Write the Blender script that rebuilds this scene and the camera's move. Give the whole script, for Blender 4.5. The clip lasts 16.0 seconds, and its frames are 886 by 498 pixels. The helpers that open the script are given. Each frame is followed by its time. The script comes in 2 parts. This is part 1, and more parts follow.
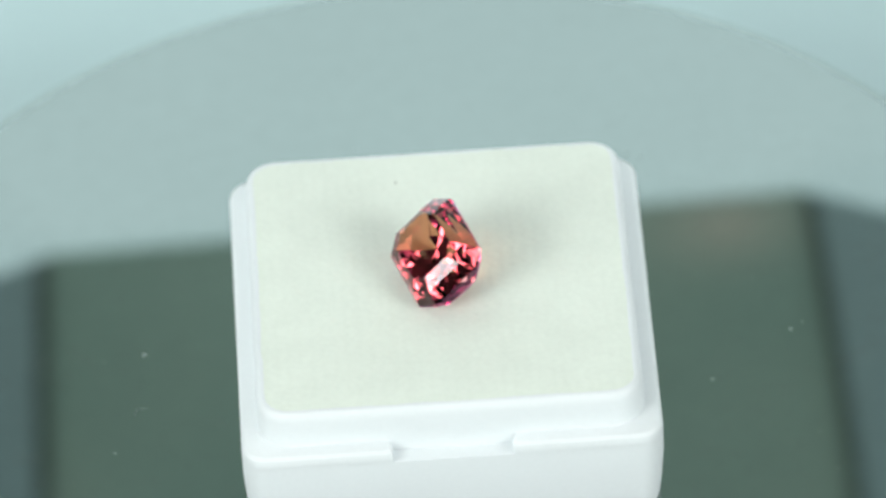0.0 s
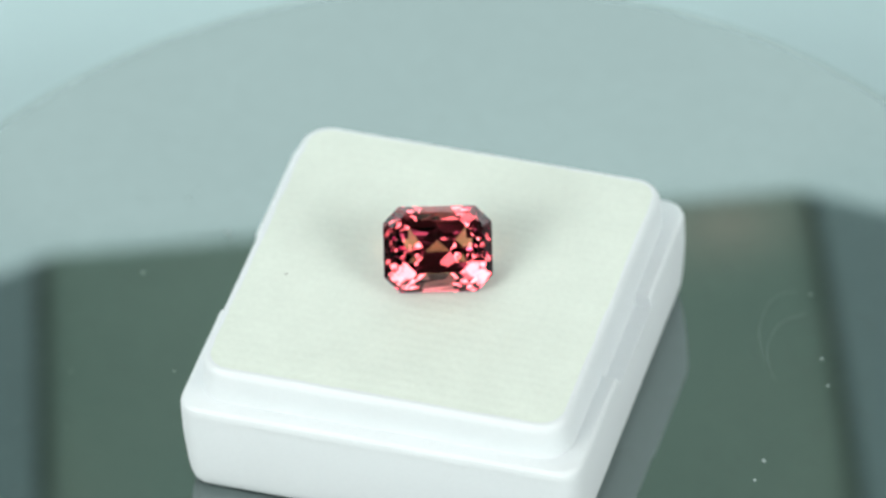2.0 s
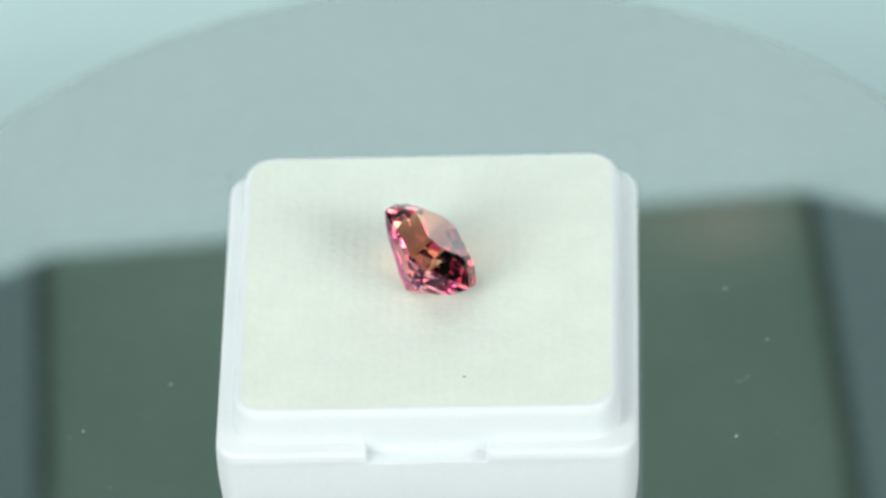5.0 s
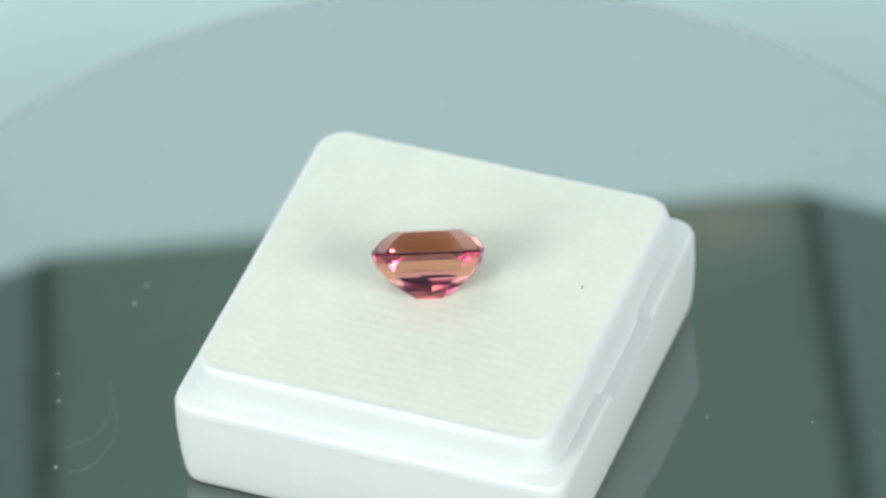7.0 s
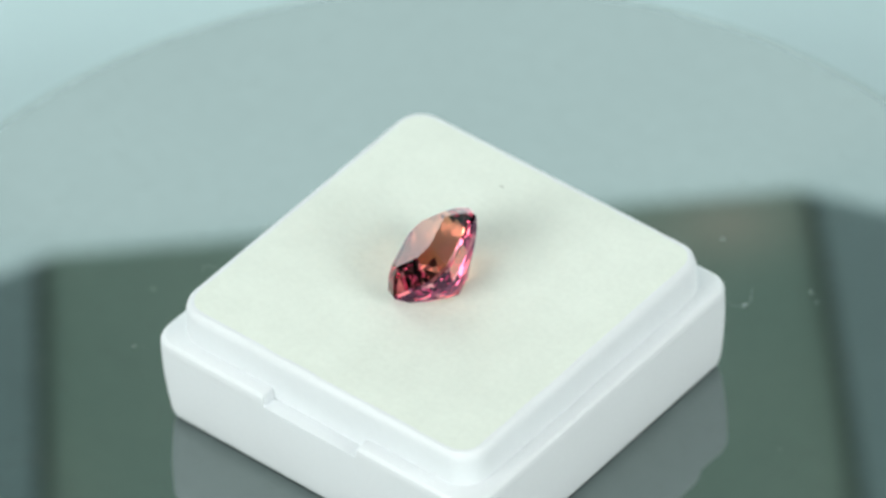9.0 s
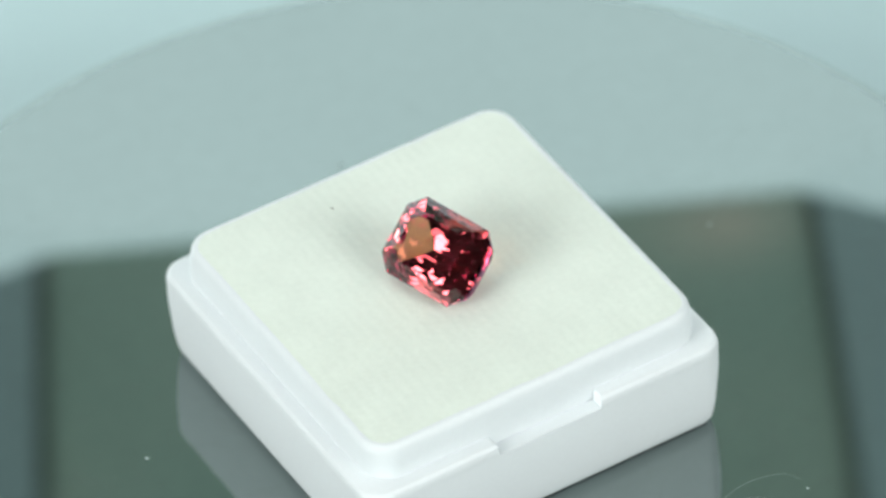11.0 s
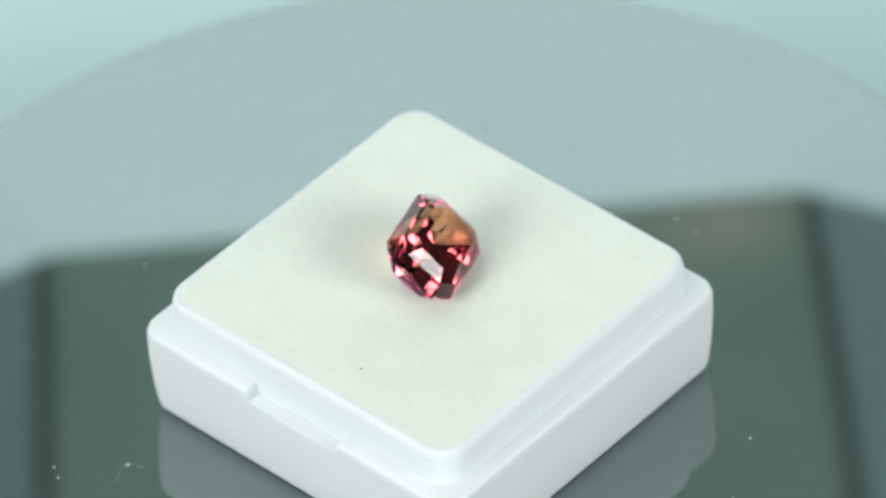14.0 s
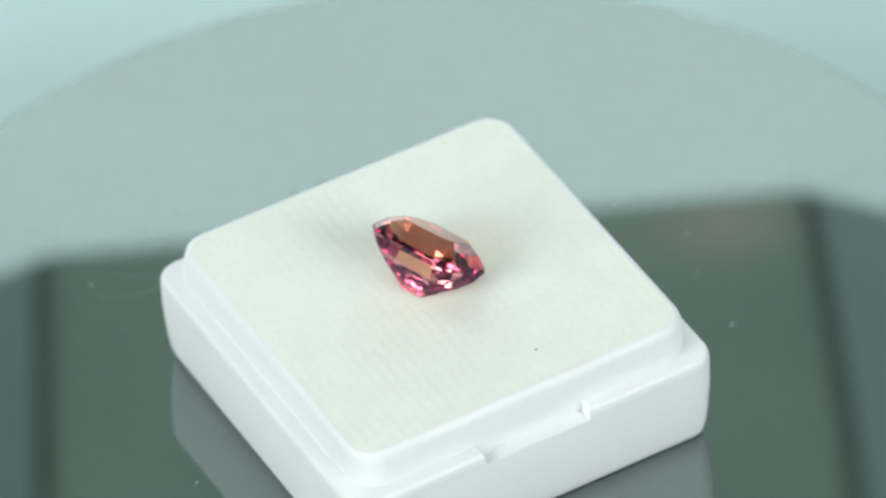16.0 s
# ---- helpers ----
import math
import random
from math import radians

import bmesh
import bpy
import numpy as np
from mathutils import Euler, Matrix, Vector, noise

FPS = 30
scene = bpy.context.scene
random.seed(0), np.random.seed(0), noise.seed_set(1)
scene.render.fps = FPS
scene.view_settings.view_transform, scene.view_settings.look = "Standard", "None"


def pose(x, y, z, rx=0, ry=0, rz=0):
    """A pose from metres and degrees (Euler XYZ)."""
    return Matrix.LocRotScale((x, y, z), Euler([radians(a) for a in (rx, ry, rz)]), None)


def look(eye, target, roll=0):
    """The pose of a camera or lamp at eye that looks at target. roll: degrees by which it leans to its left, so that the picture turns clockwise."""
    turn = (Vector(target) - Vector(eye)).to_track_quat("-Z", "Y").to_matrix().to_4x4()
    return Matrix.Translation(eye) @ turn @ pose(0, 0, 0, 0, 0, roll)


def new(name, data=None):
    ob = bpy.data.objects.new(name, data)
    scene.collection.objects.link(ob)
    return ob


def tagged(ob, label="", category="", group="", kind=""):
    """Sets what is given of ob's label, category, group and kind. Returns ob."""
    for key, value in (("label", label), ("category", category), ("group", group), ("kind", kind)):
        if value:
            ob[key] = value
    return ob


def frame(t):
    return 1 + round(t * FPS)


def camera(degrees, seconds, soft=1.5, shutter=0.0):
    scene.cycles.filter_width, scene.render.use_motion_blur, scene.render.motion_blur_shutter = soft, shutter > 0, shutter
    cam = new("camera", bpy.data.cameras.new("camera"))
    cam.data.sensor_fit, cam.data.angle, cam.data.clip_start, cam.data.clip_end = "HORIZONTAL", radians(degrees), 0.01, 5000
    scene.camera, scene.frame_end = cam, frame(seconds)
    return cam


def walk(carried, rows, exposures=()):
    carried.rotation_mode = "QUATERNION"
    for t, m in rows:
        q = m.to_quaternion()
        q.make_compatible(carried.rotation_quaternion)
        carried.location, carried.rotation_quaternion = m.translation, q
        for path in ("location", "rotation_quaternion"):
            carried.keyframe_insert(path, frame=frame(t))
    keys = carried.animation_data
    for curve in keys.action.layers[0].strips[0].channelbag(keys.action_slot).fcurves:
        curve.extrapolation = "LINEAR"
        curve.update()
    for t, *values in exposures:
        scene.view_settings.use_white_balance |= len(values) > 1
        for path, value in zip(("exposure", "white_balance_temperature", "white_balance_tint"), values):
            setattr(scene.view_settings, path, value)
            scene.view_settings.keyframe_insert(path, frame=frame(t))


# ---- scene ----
# A white gem box with a faceted pink stone turns on a small mirror turntable in a tabletop light box.
MM = 0.001
EYE = (0.0, -0.38520, 0.36504)
cam = camera(7.0, 16.0, soft=2.8)
cam.data.dof.use_dof = True
cam.data.dof.focus_distance = 0.518
cam.data.dof.aperture_fstop = 27.0
HELD = look(EYE, (0.00067, 0.01528, 0.0), -3.117)
walk(cam, [(0.0, HELD), (16.0, HELD)])
scene.view_settings.exposure = 0.04


# the small motor lags a little at these seconds, in degrees
STUTTER = {12.5: -0.9, 13.0: -2.0}


def turn_at(t):
    """The turntable's angle in degrees, counter-clockwise from above."""
    return 35.437 * t - 1.513 * math.sin(math.pi * t / 16.0) + STUTTER.get(t, 0.0)


# ---- light ----
world = bpy.data.worlds.new("room_air")
scene.world = world
world.use_nodes = True
world.node_tree.nodes["Background"].inputs[0].default_value = (0.80, 0.95, 0.93, 1)
world.node_tree.nodes["Background"].inputs[1].default_value = 0.02


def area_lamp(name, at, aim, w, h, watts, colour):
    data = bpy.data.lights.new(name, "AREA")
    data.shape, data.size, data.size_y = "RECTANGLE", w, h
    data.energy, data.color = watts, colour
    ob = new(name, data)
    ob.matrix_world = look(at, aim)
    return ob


LAMP = (0.95, 1.0, 0.975)
area_lamp("key_softbox_lamp", (-0.232, -0.266, 0.485), (0.0, 0.0, 0.0), 0.22, 0.22, 0.42, LAMP)
area_lamp("overhead_lamp", (-0.152, 0.169, 0.446), (0.0, 0.0, 0.0), 0.15, 0.15, 0.30, LAMP)
# unseen pair added as fill for the box's sides, placed by facet glints
area_lamp("front_fill", (-0.464, -0.39, 0.31), (0.0, 0.0, 0.0), 0.37, 0.31, 3.35, LAMP)
area_lamp("front_fill_second", (0.464, -0.39, 0.31), (0.0, 0.0, 0.0), 0.37, 0.31, 3.05, LAMP)


# ---- materials ----
def material(name, colour, rough=0.5, metal=0.0, spread=0.06, scale=400.0, fine=2500.0, bump=0.0, **more):
    """A surface with colour variation at two scales and fine relief. Scales are per metre."""
    m = bpy.data.materials.new(name)
    m.use_nodes = True
    nt = m.node_tree
    b = nt.nodes["Principled BSDF"]
    b.inputs["Roughness"].default_value = rough
    b.inputs["Metallic"].default_value = metal
    for key, value in more.items():
        b.inputs[key.replace("_", " ")].default_value = value
    co = nt.nodes.new("ShaderNodeTexCoord")
    big, small = nt.nodes.new("ShaderNodeTexNoise"), nt.nodes.new("ShaderNodeTexNoise")
    for n, sc in ((big, scale), (small, fine)):
        n.inputs["Scale"].default_value = sc
        n.inputs["Detail"].default_value = 4.0
        nt.links.new(co.outputs["Object"], n.inputs["Vector"])
    add = nt.nodes.new("ShaderNodeMath")
    add.operation = "ADD"
    nt.links.new(big.outputs["Fac"], add.inputs[0])
    nt.links.new(small.outputs["Fac"], add.inputs[1])
    ramp = nt.nodes.new("ShaderNodeMapRange")
    ramp.inputs["From Min"].default_value, ramp.inputs["From Max"].default_value = 0.6, 1.4
    ramp.inputs["To Min"].default_value, ramp.inputs["To Max"].default_value = 1.0 - spread, 1.0 + spread
    nt.links.new(add.outputs[0], ramp.inputs["Value"])
    mul = nt.nodes.new("ShaderNodeMix")
    mul.data_type, mul.blend_type = "RGBA", "MULTIPLY"
    mul.inputs["Factor"].default_value = 1.0
    mul.inputs["A"].default_value = (*colour, 1)
    nt.links.new(ramp.outputs["Result"], mul.inputs["B"])
    nt.links.new(mul.outputs["Result"], b.inputs["Base Color"])
    if bump:
        bm_ = nt.nodes.new("ShaderNodeBump")
        bm_.inputs["Strength"].default_value = bump
        bm_.inputs["Distance"].default_value = 0.0002
        nt.links.new(small.outputs["Fac"], bm_.inputs["Height"])
        nt.links.new(bm_.outputs["Normal"], b.inputs["Normal"])
    return m


def glow(name, colour, strength):
    m = bpy.data.materials.new(name)
    m.use_nodes = True
    b = m.node_tree.nodes["Principled BSDF"]
    # base kept dark: lamp light on a white panel is put into the emission
    b.inputs["Base Color"].default_value = (0.2, 0.21, 0.21, 1)
    b.inputs["Emission Color"].default_value = (*colour, 1)
    b.inputs["Emission Strength"].default_value = strength
    return m


PLASTIC = material("white_plastic", (0.81, 0.842, 0.862), 0.55, spread=0.02, scale=150, fine=3000, bump=0.04, Subsurface_Weight=0.15, Subsurface_Scale=0.0015, Subsurface_Radius=(0.8, 0.8, 0.8))
PAPER = material("pale_blue_card", (0.405, 0.515, 0.525), 0.7, spread=0.03, scale=60, fine=900, bump=0.1)
DIFFUSER = glow("diffuser_glow", (0.84, 0.985, 0.995), 1.44)
HOOD_SIDE = material("grey_blue_felt", (0.36, 0.44, 0.45), 0.8, spread=0.1, scale=25, fine=800, bump=0.2)
SEAM = material("dark_seam", (0.125, 0.155, 0.135), 0.8, spread=0.1)
BEVEL = material("ground_glass_edge", (0.31, 0.40, 0.40), 0.6, spread=0.05)
DARK_PLASTIC = material("dark_plastic", (0.05, 0.055, 0.055), 0.4, spread=0.1)
DUST = material("pale_lint", (0.42, 0.50, 0.48), 0.9, spread=0.1)
SMEAR = material("faint_smear", (0.34, 0.41, 0.39), 0.9, spread=0.1)
GRIT = material("dark_grit", (0.16, 0.14, 0.11), 0.8, spread=0.2)
ROOM = material("grey_room_paint", (0.13, 0.134, 0.134), 0.85, spread=0.05, scale=12, fine=300)


def foam_material():
    m = material("cream_foam", (0.795, 0.845, 0.768), 0.95, spread=0.04, scale=350, fine=2600, bump=0.0, Sheen_Weight=0.2)
    nt = m.node_tree
    b = nt.nodes["Principled BSDF"]
    co = nt.nodes.new("ShaderNodeTexCoord")
    wave = nt.nodes.new("ShaderNodeTexWave")
    wave.inputs["Scale"].default_value = 370.0
    wave.inputs["Distortion"].default_value = 1.5
    wave.inputs["Detail"].default_value = 3.0
    wave.bands_direction = "X"
    no = nt.nodes.new("ShaderNodeTexNoise")
    no.inputs["Scale"].default_value = 1700.0
    no.inputs["Detail"].default_value = 5.0
    add = nt.nodes.new("ShaderNodeMath")
    add.operation = "MULTIPLY_ADD"
    add.inputs[1].default_value = 0.20
    nt.links.new(co.outputs["Object"], wave.inputs["Vector"])
    nt.links.new(co.outputs["Object"], no.inputs["Vector"])
    nt.links.new(wave.outputs["Fac"], add.inputs[0])
    nt.links.new(no.outputs["Fac"], add.inputs[2])
    bp = nt.nodes.new("ShaderNodeBump")
    bp.inputs["Strength"].default_value = 0.20
    bp.inputs["Distance"].default_value = 0.00025
    nt.links.new(add.outputs[0], bp.inputs["Height"])
    nt.links.new(bp.outputs["Normal"], b.inputs["Normal"])
    return m


FOAM = foam_material()


def felt_material():
    """Grey-green felt with soft lighter, browner patches."""
    m = material("grey_green_felt", (0.345, 0.435, 0.372), 0.8, spread=0.10, scale=40, fine=800, bump=0.2)
    nt = m.node_tree
    b = nt.nodes["Principled BSDF"]
    old = b.inputs["Base Color"].links[0].from_socket
    co, no = nt.nodes.new("ShaderNodeTexCoord"), nt.nodes.new("ShaderNodeTexNoise")
    no.inputs["Scale"].default_value, no.inputs["Detail"].default_value = 26.0, 1.5
    nt.links.new(co.outputs["Object"], no.inputs["Vector"])
    ramp = nt.nodes.new("ShaderNodeValToRGB")
    e = ramp.color_ramp.elements
    e[0].position, e[0].color = 0.30, (0.86, 0.88, 0.88, 1)
    e[1].position, e[1].color = 0.72, (1.22, 1.12, 1.10, 1)
    e.new(0.50).color = (1.0, 1.0, 1.0, 1)
    nt.links.new(no.outputs["Fac"], ramp.inputs["Fac"])
    mul = nt.nodes.new("ShaderNodeMix")
    mul.data_type, mul.blend_type = "RGBA", "MULTIPLY"
    mul.inputs["Factor"].default_value = 1.0
    nt.links.new(old, mul.inputs["A"])
    nt.links.new(ramp.outputs["Color"], mul.inputs["B"])
    # one lighter, browner patch near the hem
    place = nt.nodes.new("ShaderNodeMapping")
    place.inputs["Location"].default_value = (-BROWN_AT[0] / 0.013, -BROWN_AT[1] / 0.02, -BROWN_AT[2] / 0.008)
    place.inputs["Scale"].default_value = (1 / 0.013, 1 / 0.02, 1 / 0.008)
    spot = nt.nodes.new("ShaderNodeTexGradient")
    spot.gradient_type = "QUADRATIC_SPHERE"
    nt.links.new(co.outputs["Object"], place.inputs["Vector"])
    nt.links.new(place.outputs["Vector"], spot.inputs["Vector"])
    brown_mix = nt.nodes.new("ShaderNodeMix")
    brown_mix.data_type = "RGBA"
    brown_mix.inputs["B"].default_value = (0.66, 0.58, 0.49, 1)
    nt.links.new(spot.outputs["Fac"], brown_mix.inputs["Factor"])
    nt.links.new(mul.outputs["Result"], brown_mix.inputs["A"])
    nt.links.new(brown_mix.outputs["Result"], b.inputs["Base Color"])
    return m


BROWN_AT = (0.0262, 0.092, 0.0688)
HOOD = felt_material()


def mirror_material():
    """Tinted mirror glass under a thin, smeared film of dust."""
    m = material("tinted_mirror", (0.255, 0.30, 0.295), 0.03, metal=1.0, spread=0.03, scale=60, fine=600)
    nt = m.node_tree
    out, b = nt.nodes["Material Output"], nt.nodes["Principled BSDF"]
    co, film = nt.nodes.new("ShaderNodeTexCoord"), nt.nodes.new("ShaderNodeTexNoise")
    film.inputs["Scale"].default_value, film.inputs["Detail"].default_value = 260.0, 6.0
    film.inputs["Distortion"].default_value = 1.6
    nt.links.new(co.outputs["Object"], film.inputs["Vector"])
    ramp = nt.nodes.new("ShaderNodeMapRange")
    ramp.inputs["From Min"].default_value, ramp.inputs["From Max"].default_value = 0.58, 0.82
    ramp.inputs["To Min"].default_value, ramp.inputs["To Max"].default_value = 0.0, 0.045
    nt.links.new(film.outputs["Fac"], ramp.inputs["Value"])
    dust, mix = nt.nodes.new("ShaderNodeBsdfDiffuse"), nt.nodes.new("ShaderNodeMixShader")
    dust.inputs["Color"].default_value = (0.50, 0.56, 0.54, 1)
    nt.links.new(ramp.outputs["Result"], mix.inputs[0])
    nt.links.new(b.outputs[0], mix.inputs[1])
    nt.links.new(dust.outputs[0], mix.inputs[2])
    nt.links.new(mix.outputs[0], out.inputs["Surface"])
    return m


MIRROR = mirror_material()


def gem_material(name, through_colour, gloss_colour):
    """Clear coloured stone: tinted refraction, with Fresnel gloss that also carries the inner reflections."""
    m = bpy.data.materials.new(name)
    m.use_nodes = True
    nt = m.node_tree
    nt.nodes.remove(nt.nodes["Principled BSDF"])
    fres, mix = nt.nodes.new("ShaderNodeFresnel"), nt.nodes.new("ShaderNodeMixShader")
    bend, shine = nt.nodes.new("ShaderNodeBsdfRefraction"), nt.nodes.new("ShaderNodeBsdfAnisotropic")
    fres.inputs["IOR"].default_value = bend.inputs["IOR"].default_value = 1.74
    bend.inputs["Color"].default_value = (*through_colour, 1)
    shine.inputs["Color"].default_value = (*gloss_colour, 1)
    bend.inputs["Roughness"].default_value = shine.inputs["Roughness"].default_value = 0.0
    nt.links.new(fres.outputs[0], mix.inputs[0])
    nt.links.new(bend.outputs[0], mix.inputs[1])
    nt.links.new(shine.outputs[0], mix.inputs[2])
    nt.links.new(mix.outputs[0], nt.nodes["Material Output"].inputs["Surface"])
    return m


GEM = gem_material("orange_pink_stone", (0.99, 0.78, 0.47), (0.97, 0.88, 0.92))
GEM_LOW = gem_material("crimson_stone", (0.93, 0.62, 0.595), (0.93, 0.42, 0.755))


# ---- mesh helpers ----
def mesh_of(bm, name, mat, smooth=None):
    bmesh.ops.recalc_face_normals(bm, faces=bm.faces[:])
    me = bpy.data.meshes.new(name)
    bm.to_mesh(me)
    bm.free()
    me.materials.append(mat)
    if smooth is not None:
        me.shade_smooth()
        me.set_sharp_from_angle(angle=radians(smooth))
    return me


def part(name, bm, mat, parent=None, label="", smooth=None):
    ob = new(name, mesh_of(bm, name, mat, smooth))
    ob.parent = parent
    if label:
        ob["label"] = label
    return ob


def box_into(bm, x0, y0, z0, x1, y1, z1, bevel=0.0):
    r = bmesh.ops.create_cube(bm, size=1.0)
    for v in r["verts"]:
        v.co = Vector(((x0 + x1) / 2 + v.co.x * (x1 - x0), (y0 + y1) / 2 + v.co.y * (y1 - y0), (z0 + z1) / 2 + v.co.z * (z1 - z0)))
    if bevel:
        edges = list({e for v in r["verts"] for e in v.link_edges})
        bmesh.ops.bevel(bm, geom=edges, offset=bevel, segments=2, affect="EDGES", profile=0.5)
    return bm


def rounded(a, b, r, n=6):
    """The outline of a rounded rectangle of half sizes a and b, counter-clockwise."""
    out = []
    for k, (sx, sy) in enumerate(((1, 1), (-1, 1), (-1, -1), (1, -1))):
        for i in range(n + 1):
            w = (k + i / n) * math.pi / 2
            out.append(((a - r) * sx + r * math.cos(w), (b - r) * sy + r * math.sin(w)))
    return out


def loft(bm, loops, cap_low=True, cap_top=True):
    """Skin a stack of closed outlines; each is a list of points."""
    rows = [[bm.verts.new(p) for p in loop] for loop in loops]
    for lo, hi in zip(rows, rows[1:]):
        for i in range(len(lo)):
            j = (i + 1) % len(lo)
            bm.faces.new((lo[i], lo[j], hi[j], hi[i]))
    if cap_low:
        bm.faces.new(rows[0][::-1])
    if cap_top:
        bm.faces.new(rows[-1])
    return rows


def slab(a, r, steps, n=6):
    """A rounded square block from steps of (inset, z), in millimetres."""
    return [[(x * MM, y * MM, z * MM) for x, y in rounded(a - s, a - s, max(r - s, 0.15), n)] for s, z in steps]


# ---- setting: room, table, light box ----
def setting():
    def wall(name, mat, *dims, label=""):
        return tagged(part(name, box_into(bmesh.new(), *dims), mat), label, kind="structure")

    # card underneath, and plain dark walls that close the place around and behind
    wall("ground", PAPER, -0.90, -0.90, -0.0295, 0.90, 0.50, -0.0245, label="pale blue-grey card under the turntable")
    wall("wall_north", ROOM, -0.95, 0.50, -0.0295, 0.95, 0.55, 0.95, label="dark grey plain wall")
    wall("wall_south", ROOM, -0.95, -0.95, -0.0295, 0.95, -0.90, 0.95, label="dark grey plain wall")
    wall("wall_east", ROOM, 0.90, -0.90, -0.0295, 0.95, 0.50, 0.95, label="dark grey plain wall")
    wall("wall_west", ROOM, -0.95, -0.90, -0.0295, -0.90, 0.50, 0.95, label="dark grey plain wall")
    wall("ceiling", ROOM, -0.95, -0.95, 0.95, 0.95, 0.55, 1.0, label="dark grey plain ceiling")
    lb = tagged(new("light_screen"), "upright white glowing screen with dark folded lining", "light screen")
    # out of view; glow added to make the mirror plate's far half bright
    part("diffuser", box_into(bmesh.new(), -0.11, 0.0934, -0.0245, 0.11, 0.100, 0.155), DIFFUSER, lb, "white diffuser panel with lamp light put into its glow")
    # folded grey lining hung over the upper part of the screen: middle panel, wings turned forward, dark seams;
    # the cloth bends forward as it rises, a shape added to darken its upper part
    high, foot = 0.155, 0.0655
    depth = 0.092 + 0.385

    def shade_bend(z):
        return 0.0082 * (max(z - foot, 0.0) / 0.0345) ** 2 * (1.0 if z < 0.105 else (0.105 - foot) ** 2 / max(z - foot, 0.01) ** 2)

    def sheet(name, low_left, low_right, top_right, top_left, mat, label, rows=14):
        """A thin hanging cloth between four corners of (x, y, z)."""
        bm = bmesh.new()
        grid = []
        for back in (0.0, 0.0006):
            side = []
            for i in range(rows + 1):
                u = i / rows
                pair = []
                for lo, hi in ((low_left, top_left), (low_right, top_right)):
                    q = Vector(lo).lerp(Vector(hi), u)
                    lean = shade_bend(q.z)
                    pair.append(bm.verts.new((q.x * (1 - lean / depth), q.y - lean + back, q.z)))
                side.append(pair)
            grid.append(side)
        front, rear = grid
        for i in range(rows):
            bm.faces.new((front[i][0], front[i][1], front[i + 1][1], front[i + 1][0]))
            bm.faces.new((rear[i][0], rear[i + 1][0], rear[i + 1][1], rear[i][1]))
            for k in (0, 1):
                bm.faces.new((front[i][k], front[i + 1][k], rear[i + 1][k], rear[i][k]))
        for i in (0, rows):
            bm.faces.new((front[i][0], front[i][1], rear[i][1], rear[i][0]))
        part(name, bm, mat, lb, label, smooth=40)

    sides = ((-1, -0.0346, 0.0686, 0.086, 0.0035), (1, 0.0332, 0.0658, 0.137, 0.0050))
    (_, xl, zl, kl, _), (_, xr, zr, kr, _) = sides
    sheet("lining_panel", (xl, 0.092, zl), (xr, 0.092, zr), (xr + kr * (high - zr), 0.092, high), (xl - kl * (high - zl), 0.092, high), HOOD, "dark grey-green lining panel")
    for s, x, z, k, drop in sides:
        top_x = x + s * k * (high - z)
        sheet("lining_wing", (x + s * 0.0003, 0.0918, z), (x + s * 0.0253, 0.0743, z - drop), (top_x + s * 0.0253, 0.0743, high), (top_x + s * 0.0003, 0.0918, high), HOOD_SIDE, "blue-grey folded lining wing")
        sheet("seam", (x - s * 0.0002, 0.0912, z), (x + s * 0.0009, 0.0912, z), (top_x + s * 0.0011, 0.0912, high), (top_x - s * 0.0002, 0.0912, high), SEAM, "dark folded seam")


setting()


# ---- the turntable ----
def ring(r, z, n=128):
    return [(r * MM * math.cos(2 * math.pi * i / n), r * MM * math.sin(2 * math.pi * i / n), z * MM) for i in range(n)]


FIBRES = (
    ([(14.66, -23.67), (13.2, -22.21), (11.21, -21.86), (8.85, -22.43), (6.85, -23.55)], 0.009),
    ([(11.4, 22.37), (11.94, 21.52), (12.16, 20.63), (11.63, 20.24), (10.68, 20.07)], 0.018),
    ([(8.94, -22.19), (11.0, -21.18), (13.32, -20.63), (16.0, -21.18), (16.97, -22.56)], 0.010),
    ([(-22.49, -1.2), (-22.27, -0.55), (-21.48, -0.42)], 0.02),
)


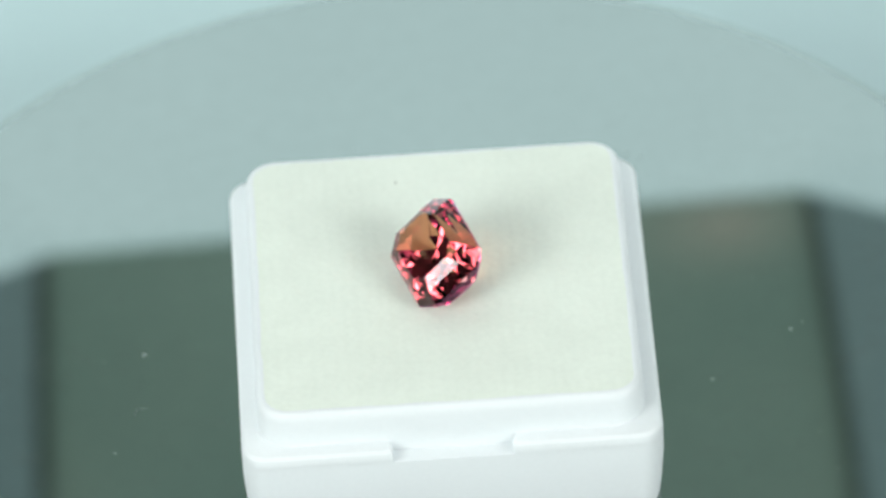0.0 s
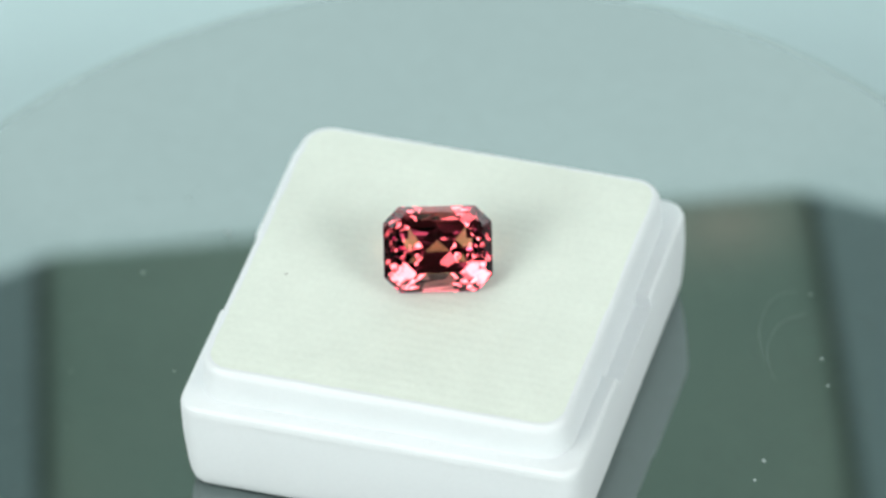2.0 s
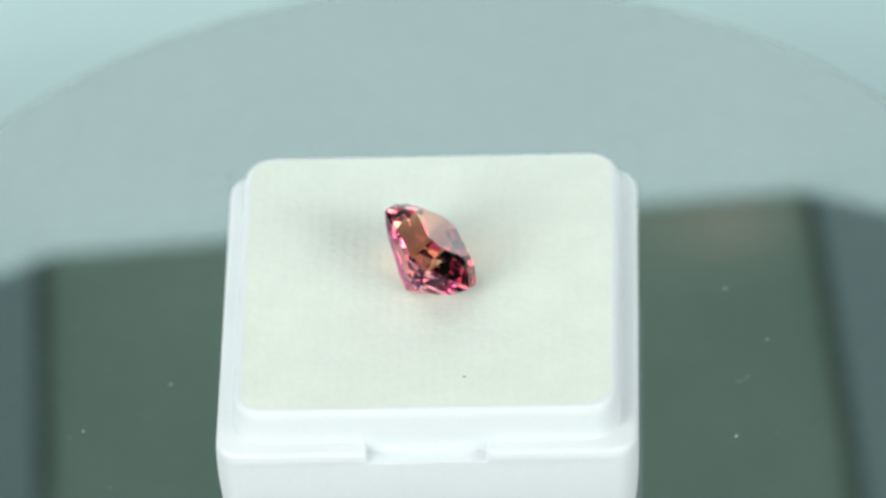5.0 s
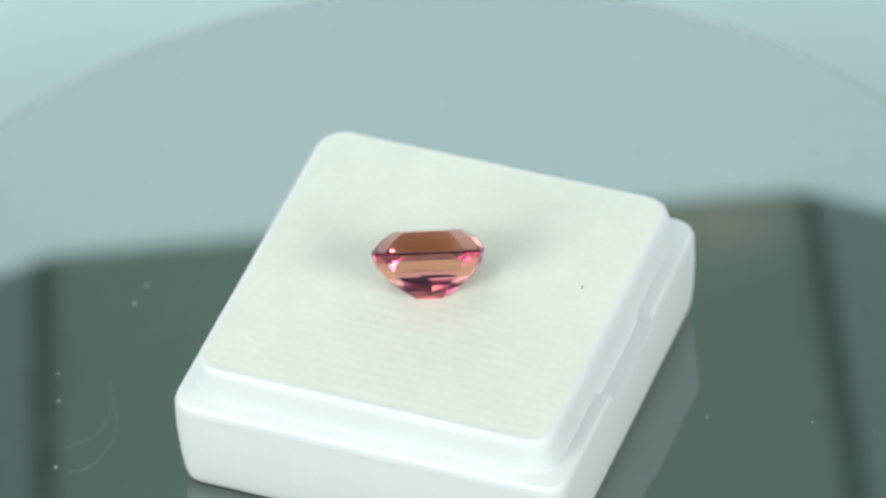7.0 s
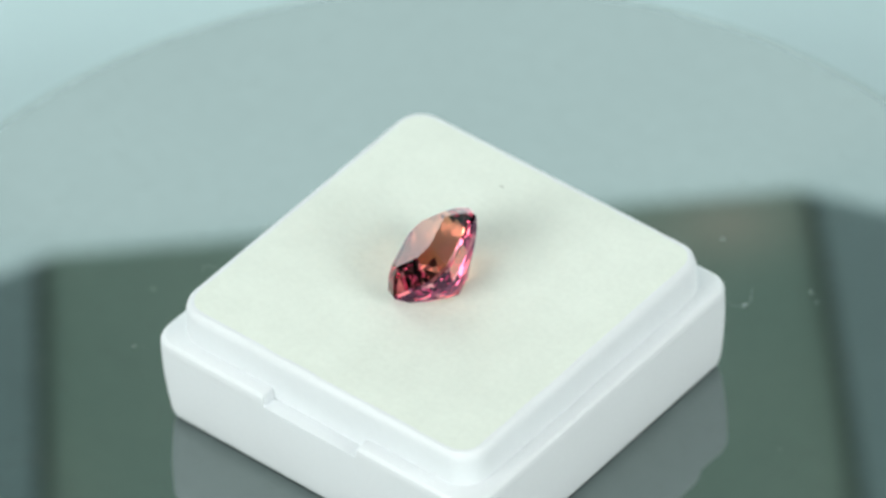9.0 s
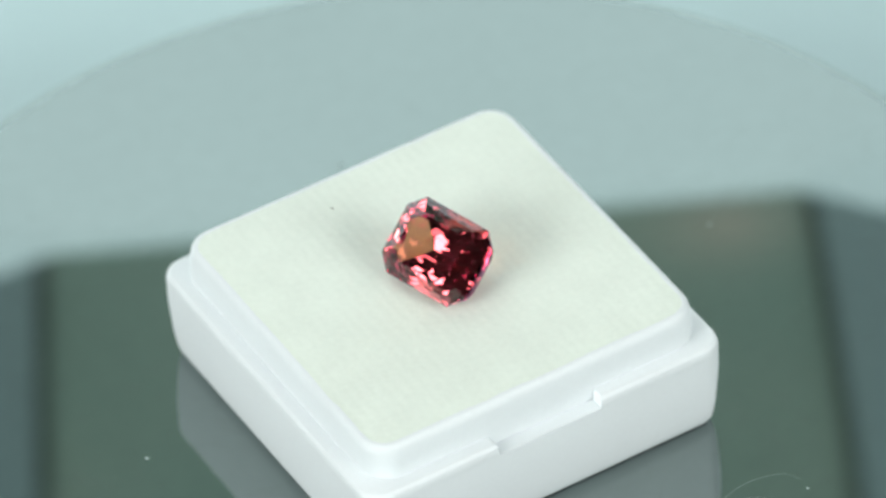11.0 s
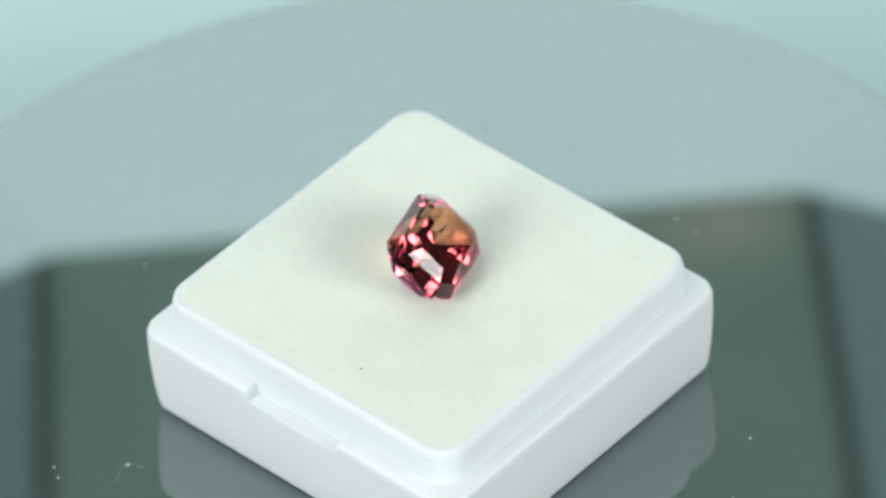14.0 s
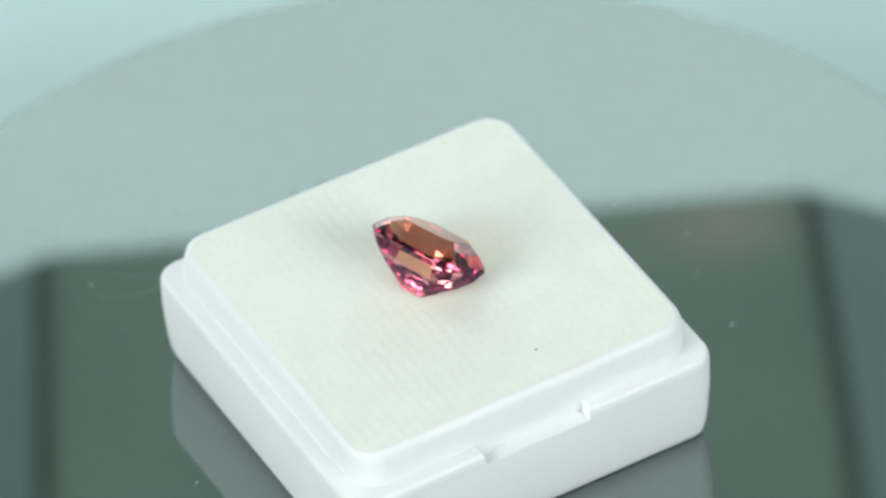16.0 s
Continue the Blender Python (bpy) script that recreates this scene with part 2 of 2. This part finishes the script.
def turntable():
    base = tagged(new("motor_stand"), "dark round motor stand under the turntable", "motor stand")
    bm = bmesh.new()
    loft(bm, [ring(r, z) for r, z in ((36, -24.5), (37, -23.5), (37, -7), (36, -6), (12, -6), (12, -4.0))])
    part("housing", bm, DARK_PLASTIC, base, smooth=30)
    disc = tagged(new("turntable"), "small round tinted mirror turntable with dust", "turntable")
    bm = bmesh.new()
    loft(bm, [ring(r, z) for r, z in ((45.6, -4.0), (46.4, -3.4), (46.4, -0.7), (46.2, -0.45))], cap_top=False)
    loft(bm, [ring(r, z) for r, z in ((46.2, -0.45), (45.3, -0.02))], cap_low=False, cap_top=False)
    part("rim", bm, BEVEL, disc, "pale ground glass rim", smooth=30)
    bm = bmesh.new()
    loft(bm, [ring(r, z) for r, z in ((45.1, -3.0), (45.3, -0.02), (45.25, 0.0))])
    part("mirror_plate", bm, MIRROR, disc, "tinted mirror glass plate")
    # dust and lint lying on the plate
    rnd = random.Random(5)
    spots = [(7.6, -27.3, .3), (-20.8, -10.5, .3), (16, 24.2, .25), (6.2, 25.3, .35), (12, 20.6, .5), (-21.7, 5.3, .45), (19.9, -.6, .3), (26, 4.3, .3),
             (15, 24.8, .3), (-23.9, -5, .25), (-5.4, 26.9, .22), (-1.2, -24.9, .5), (10.3, -26.1, .3), (16.8, -23.5, .35), (-3.3, -24.8, .4), (-3.4, 19.5, .25)]
    for k in range(20):
        w, d = rnd.uniform(0, 2 * math.pi), rnd.uniform(22.5, 33)
        spots.append((d * math.cos(w), d * math.sin(w), rnd.uniform(0.06, 0.14)))
    for x, y, size in spots:
        bm = bmesh.new()
        bmesh.ops.create_icosphere(bm, subdivisions=1, radius=1.0)
        for v in bm.verts:
            v.co *= rnd.uniform(0.7, 1.25)
        long = rnd.uniform(0.5, 1.0)
        bmesh.ops.scale(bm, vec=(size * 0.42 * MM, size * 0.42 * long * MM, size * 0.16 * MM), verts=bm.verts)
        ob = part("dust", bm, DUST, disc)
        ob.matrix_basis = pose(x * MM, y * MM, size * 0.13 * MM, 0, 0, rnd.uniform(0, 360))
    # fine curled fibres
    for path, rad in FIBRES:
        bm = bmesh.new()
        way = [Vector((x, y, 0.05)) for x, y in path]
        fine = []
        for i in range(len(way) - 1):
            p0, p1, p2, p3 = way[max(i - 1, 0)], way[i], way[i + 1], way[min(i + 2, len(way) - 1)]
            for k in range(6):
                u = k / 6
                fine.append(0.5 * (2 * p1 + (p2 - p0) * u + (2 * p0 - 5 * p1 + 4 * p2 - p3) * u * u + (3 * p1 - p0 - 3 * p2 + p3) * u ** 3))
        loops = []
        for i, q in enumerate(fine):
            d = (fine[min(i + 1, len(fine) - 1)] - fine[max(i - 1, 0)]).normalized()
            side = Vector((-d.y, d.x, 0))
            loops.append([(q + side * rad * math.cos(w) + Vector((0, 0, rad * 0.6 * math.sin(w)))) * MM for w in (0, 1.57, 3.14, 4.71)])
        loft(bm, loops)
        part("lint_fibre", bm, SMEAR, disc, "fine pale curled fibre")
    return disc


# ---- the gem box ----
A_BASE, A_TOP = 15.05, 13.84
Z_LIP, Z_NOTCH, Z_TOP = 8.15, 7.15, 11.03


def gem_box():
    box = tagged(new("gem_box"), "square white plastic gem box with cream foam pad", "gem box")
    bm = bmesh.new()
    loft(bm, slab(A_BASE, 1.7, ((1.2, 0.0), (0.85, 0.1), (0.55, 0.5), (0.36, 1.2), (0.19, 2.6), (0.07, 4.2), (0.0, 5.4), (0.0, Z_NOTCH))))
    part("base", bm, PLASTIC, box, smooth=35)
    # raised lip: two C-shaped halves with finger gaps between them
    for s in (1, -1):
        outer = [(x, y) for x, y in rounded(A_BASE, A_BASE, 1.7, 6) if x > 0]
        outer = sorted([q for q in outer], key=lambda q: math.atan2(q[1], q[0]))
        outline = [(4.3, -A_BASE)] + outer + [(4.3, A_BASE)]
        inner = [(4.3, A_BASE - 2.4), (A_BASE - 2.4, A_BASE - 2.4), (A_BASE - 2.4, -A_BASE + 2.4), (4.3, -A_BASE + 2.4)]
        loop = [(x * s, y * s) for x, y in outline + inner]
        bm = bmesh.new()
        shrink = lambda q, d: (q[0] - math.copysign(d, q[0]) if abs(q[0]) > 12.6 else q[0] + math.copysign(d * 0.6, q[0]) if abs(q[0]) < 4.4 else q[0], q[1] - math.copysign(d, q[1]) if abs(q[1]) > 12.6 else q[1])
        rows = []
        for d, z in ((0.0, Z_NOTCH), (0.0, Z_LIP - 0.6), (0.08, Z_LIP - 0.28), (0.25, Z_LIP - 0.08), (0.6, Z_LIP)):
            rows.append([((shrink(q, d)[0]) * MM, (shrink(q, d)[1]) * MM, z * MM) for q in loop])
        loft(bm, rows)
        part("lip", bm, PLASTIC, box, smooth=24)
    bm = bmesh.new()
    loft(bm, slab(A_TOP, 2.3, ((0.0, Z_NOTCH - 1.0), (0.0, Z_LIP), (0.06, Z_TOP - 0.75), (0.18, Z_TOP - 0.28), (0.38, Z_TOP - 0.06), (0.55, Z_TOP), (0.70, Z_TOP - 0.02), (0.8, Z_TOP - 0.6))), cap_top=False)
    part("inner_tray", bm, PLASTIC, box, smooth=40)
    # foam pad: softly domed, with a dent under the stone
    bm = bmesh.new()
    n, half, bend = 60, A_TOP - 0.60, 1.7
    grid = {}
    for i in range(n + 1):
        for j in range(n + 1):
            x, y = (i / n * 2 - 1) * half, (j / n * 2 - 1) * half
            dx, dy = max(abs(x) - half + bend, 0), max(abs(y) - half + bend, 0)
            if math.hypot(dx, dy) > bend:
                keep = bend / math.hypot(dx, dy)
                x, y = math.copysign(half - bend + dx * keep, x), math.copysign(half - bend + dy * keep, y)
                dx, dy = dx * keep, dy * keep
            e = min(half - abs(x), half - abs(y), bend - math.hypot(dx, dy))
            z = Z_TOP + 0.03 - 0.05 * math.exp(-(max(e, 0) / 0.9) ** 2) + 0.6 * min(e, 0)
            z += 0.03 * noise.noise((x * 0.35, y * 0.35, 1.0)) + 0.012 * noise.noise((x * 1.6, y * 1.6, 4.0))
            z -= 0.06 * math.exp(-((x - 0.3) ** 2 + (y + 0.6) ** 2) / 3.0)
            grid[i, j] = bm.verts.new((x * MM, y * MM, z * MM))
    for i in range(n):
        for j in range(n):
            bm.faces.new((grid[i, j], grid[i + 1, j], grid[i + 1, j + 1], grid[i, j + 1]))
    border = [e for e in bm.edges if e.is_boundary]
    r = bmesh.ops.extrude_edge_only(bm, edges=border)
    low = [v for v in r["geom"] if isinstance(v, bmesh.types.BMVert)]
    for v in low:
        v.co.z = (Z_NOTCH - 0.5) * MM
    part("foam_pad", bm, FOAM, box, "cream ribbed foam pad", smooth=60)
    bm = bmesh.new()
    bmesh.ops.create_icosphere(bm, subdivisions=1, radius=0.11 * MM)
    ob = part("grit_speck", bm, GRIT, box, "tiny dark speck on the foam")
    ob.matrix_basis = Matrix.Translation((-2.75 * MM, 10.30 * MM, (Z_TOP + 0.02) * MM)) @ Matrix.Diagonal((1.2, 0.8, 0.5, 1))
    return box


# ---- the stone ----
def octagon(a, b, c, z):
    return [Vector(q) for q in ((a, -b + c, z), (a, b - c, z), (a - c, b, z), (-a + c, b, z), (-a, b - c, z), (-a, -b + c, z), (-a + c, -b, z), (a - c, -b, z))]


def gemstone():
    """An octagonal mixed-cut stone: stepped crown and pavilion with faceted corners, origin at the girdle's middle."""
    a, b, c = 3.91, 3.11, 1.15
    pts, faces = [], []

    def add(v):
        pts.append(v * MM)
        return len(pts) - 1

    def course(along, across, corner, z, bow=0.0):
        """Twelve points round the octagon: its corners and the middles of its four sides."""
        o = octagon(a * along, b * across, c * corner, z)
        fine = []
        for i in range(8):
            fine.append(o[i])
            if i % 2 == 0:
                middle = (o[i] + o[(i + 1) % 8]) * 0.5
                fine.append(middle * (1 + bow))
        return [add(v) for v in fine]

    # crown: two steps of flat facets round a large table
    table = [add(v) for v in octagon(a * 0.62, b * 0.62, c * 0.74, 1.46)]
    step = [add(v) for v in octagon(a * 0.83, b * 0.83, c * 0.90, 0.92)]
    top = [add(v) for v in octagon(a, b, c, 0.14)]
    faces.append(table)
    for i in range(8):
        j = (i + 1) % 8
        faces.append((table[i], step[i], step[j], table[j]))
        faces.append((step[i], top[i], top[j], step[j]))
    # pavilion: sides in steps split down the middle, corners in crossed facets, down to a short keel
    low = course(1.0, 1.0, 1.0, -0.14)
    for i in range(8):
        j = (i + 1) % 8
        first = low[i // 2 * 3 + (i % 2) * 2]
        last = low[(j // 2 * 3 + (j % 2) * 2) % 12]
        middle = [low[i // 2 * 3 + 1]] if i % 2 == 0 else []
        faces.append([top[i], first] + middle + [last, top[j]])
    rings = [low, course(0.94, 0.79, 0.95, -1.0), course(0.75, 0.53, 0.76, -1.9, 0.02), course(0.47, 0.25, 0.44, -2.72, 0.04)]
    for upper, under in zip(rings, rings[1:]):
        for i in range(12):
            j = (i + 1) % 12
            if i % 3 != 2:
                faces.append((upper[i], under[i], under[j]))
                faces.append((upper[i], under[j], upper[j]))
                continue
            four = [pts[upper[i]], pts[under[i]], pts[under[j]], pts[upper[j]]]
            mid = sum(four, Vector()) / 4 / MM
            hub = add(mid + Vector((mid.x, mid.y, 0.6 * mid.z)).normalized() * 0.07)
            for p, q in ((upper[i], under[i]), (under[i], under[j]), (under[j], upper[j]), (upper[j], upper[i])):
                faces.append((p, q, hub))
    three = rings[-1]
    right, left = add(Vector((0.9, 0, -3.48))), add(Vector((-0.9, 0, -3.48)))
    for i in range(12):
        j = (i + 1) % 12
        keel = {0: right, 1: right, 2: right, 11: right, 5: left, 6: left, 7: left, 8: left}.get(i)
        if keel is not None:
            faces.append((three[i], keel, three[j]))
        else:
            near = right if i in (3, 10) else left
            faces.append((three[i], near, three[j]))
            if i in (3, 9):
                faces.append((three[j], right, left))
    bm = bmesh.new()
    vs = [bm.verts.new(p) for p in pts]
    for f in faces:
        bm.faces.new([vs[i] for i in f])
    bmesh.ops.recalc_face_normals(bm, faces=bm.faces[:])
    stone_ob = tagged(new("gemstone"), "faceted octagonal pink-red gemstone leaning on the foam", "gemstone")

    def piece(name, mat, wanted):
        out, known = bmesh.new(), {}
        for f in bm.faces:
            if wanted(f.calc_center_median().z / MM, abs(f.normal.z)):
                out.faces.new([known.setdefault(v.index, None) or known.update({v.index: out.verts.new(v.co)}) or known[v.index] for v in f.verts])
        me = bpy.data.meshes.new(name)
        out.to_mesh(me)
        out.free()
        me.materials.append(mat)
        ob = new(name, me)
        ob.parent = stone_ob

    bm.verts.index_update()
    piece("table_facet", GEM, lambda z, up: z > 1.4)
    piece("crown", GEM, lambda z, up: 0.15 < z <= 1.4)
    piece("girdle", GEM_LOW, lambda z, up: -0.15 <= z <= 0.15)
    piece("pavilion", GEM_LOW, lambda z, up: z < -0.15)
    bm.free()
    return stone_ob


def motions():
    times = [0.5 * k for k in range(33)]
    axis = pose(-0.08 * MM, 0.14 * MM, 0)
    walk(plate, [(t, axis @ pose(0, 0, 0, 0, 0, turn_at(t))) for t in times])
    in_box = pose(0.44 * MM, 0.22 * MM, 0.03 * MM, 0, 0, 0.87)
    walk(tray, [(t, axis @ pose(0, 0, 0, 0, 0, turn_at(t)) @ in_box) for t in times])
    lean = pose(0.18 * MM, -0.31 * MM, 13.75 * MM, 0, 0, -72.39) @ pose(0, 0, 0, 40.15, 0, 0) @ pose(0, 0, 0, 0, 2.93, 0)
    walk(stone, [(t, axis @ pose(0, 0, 0, 0, 0, turn_at(t)) @ lean) for t in times])


plate = turntable()
tray = gem_box()
stone = gemstone()
motions()
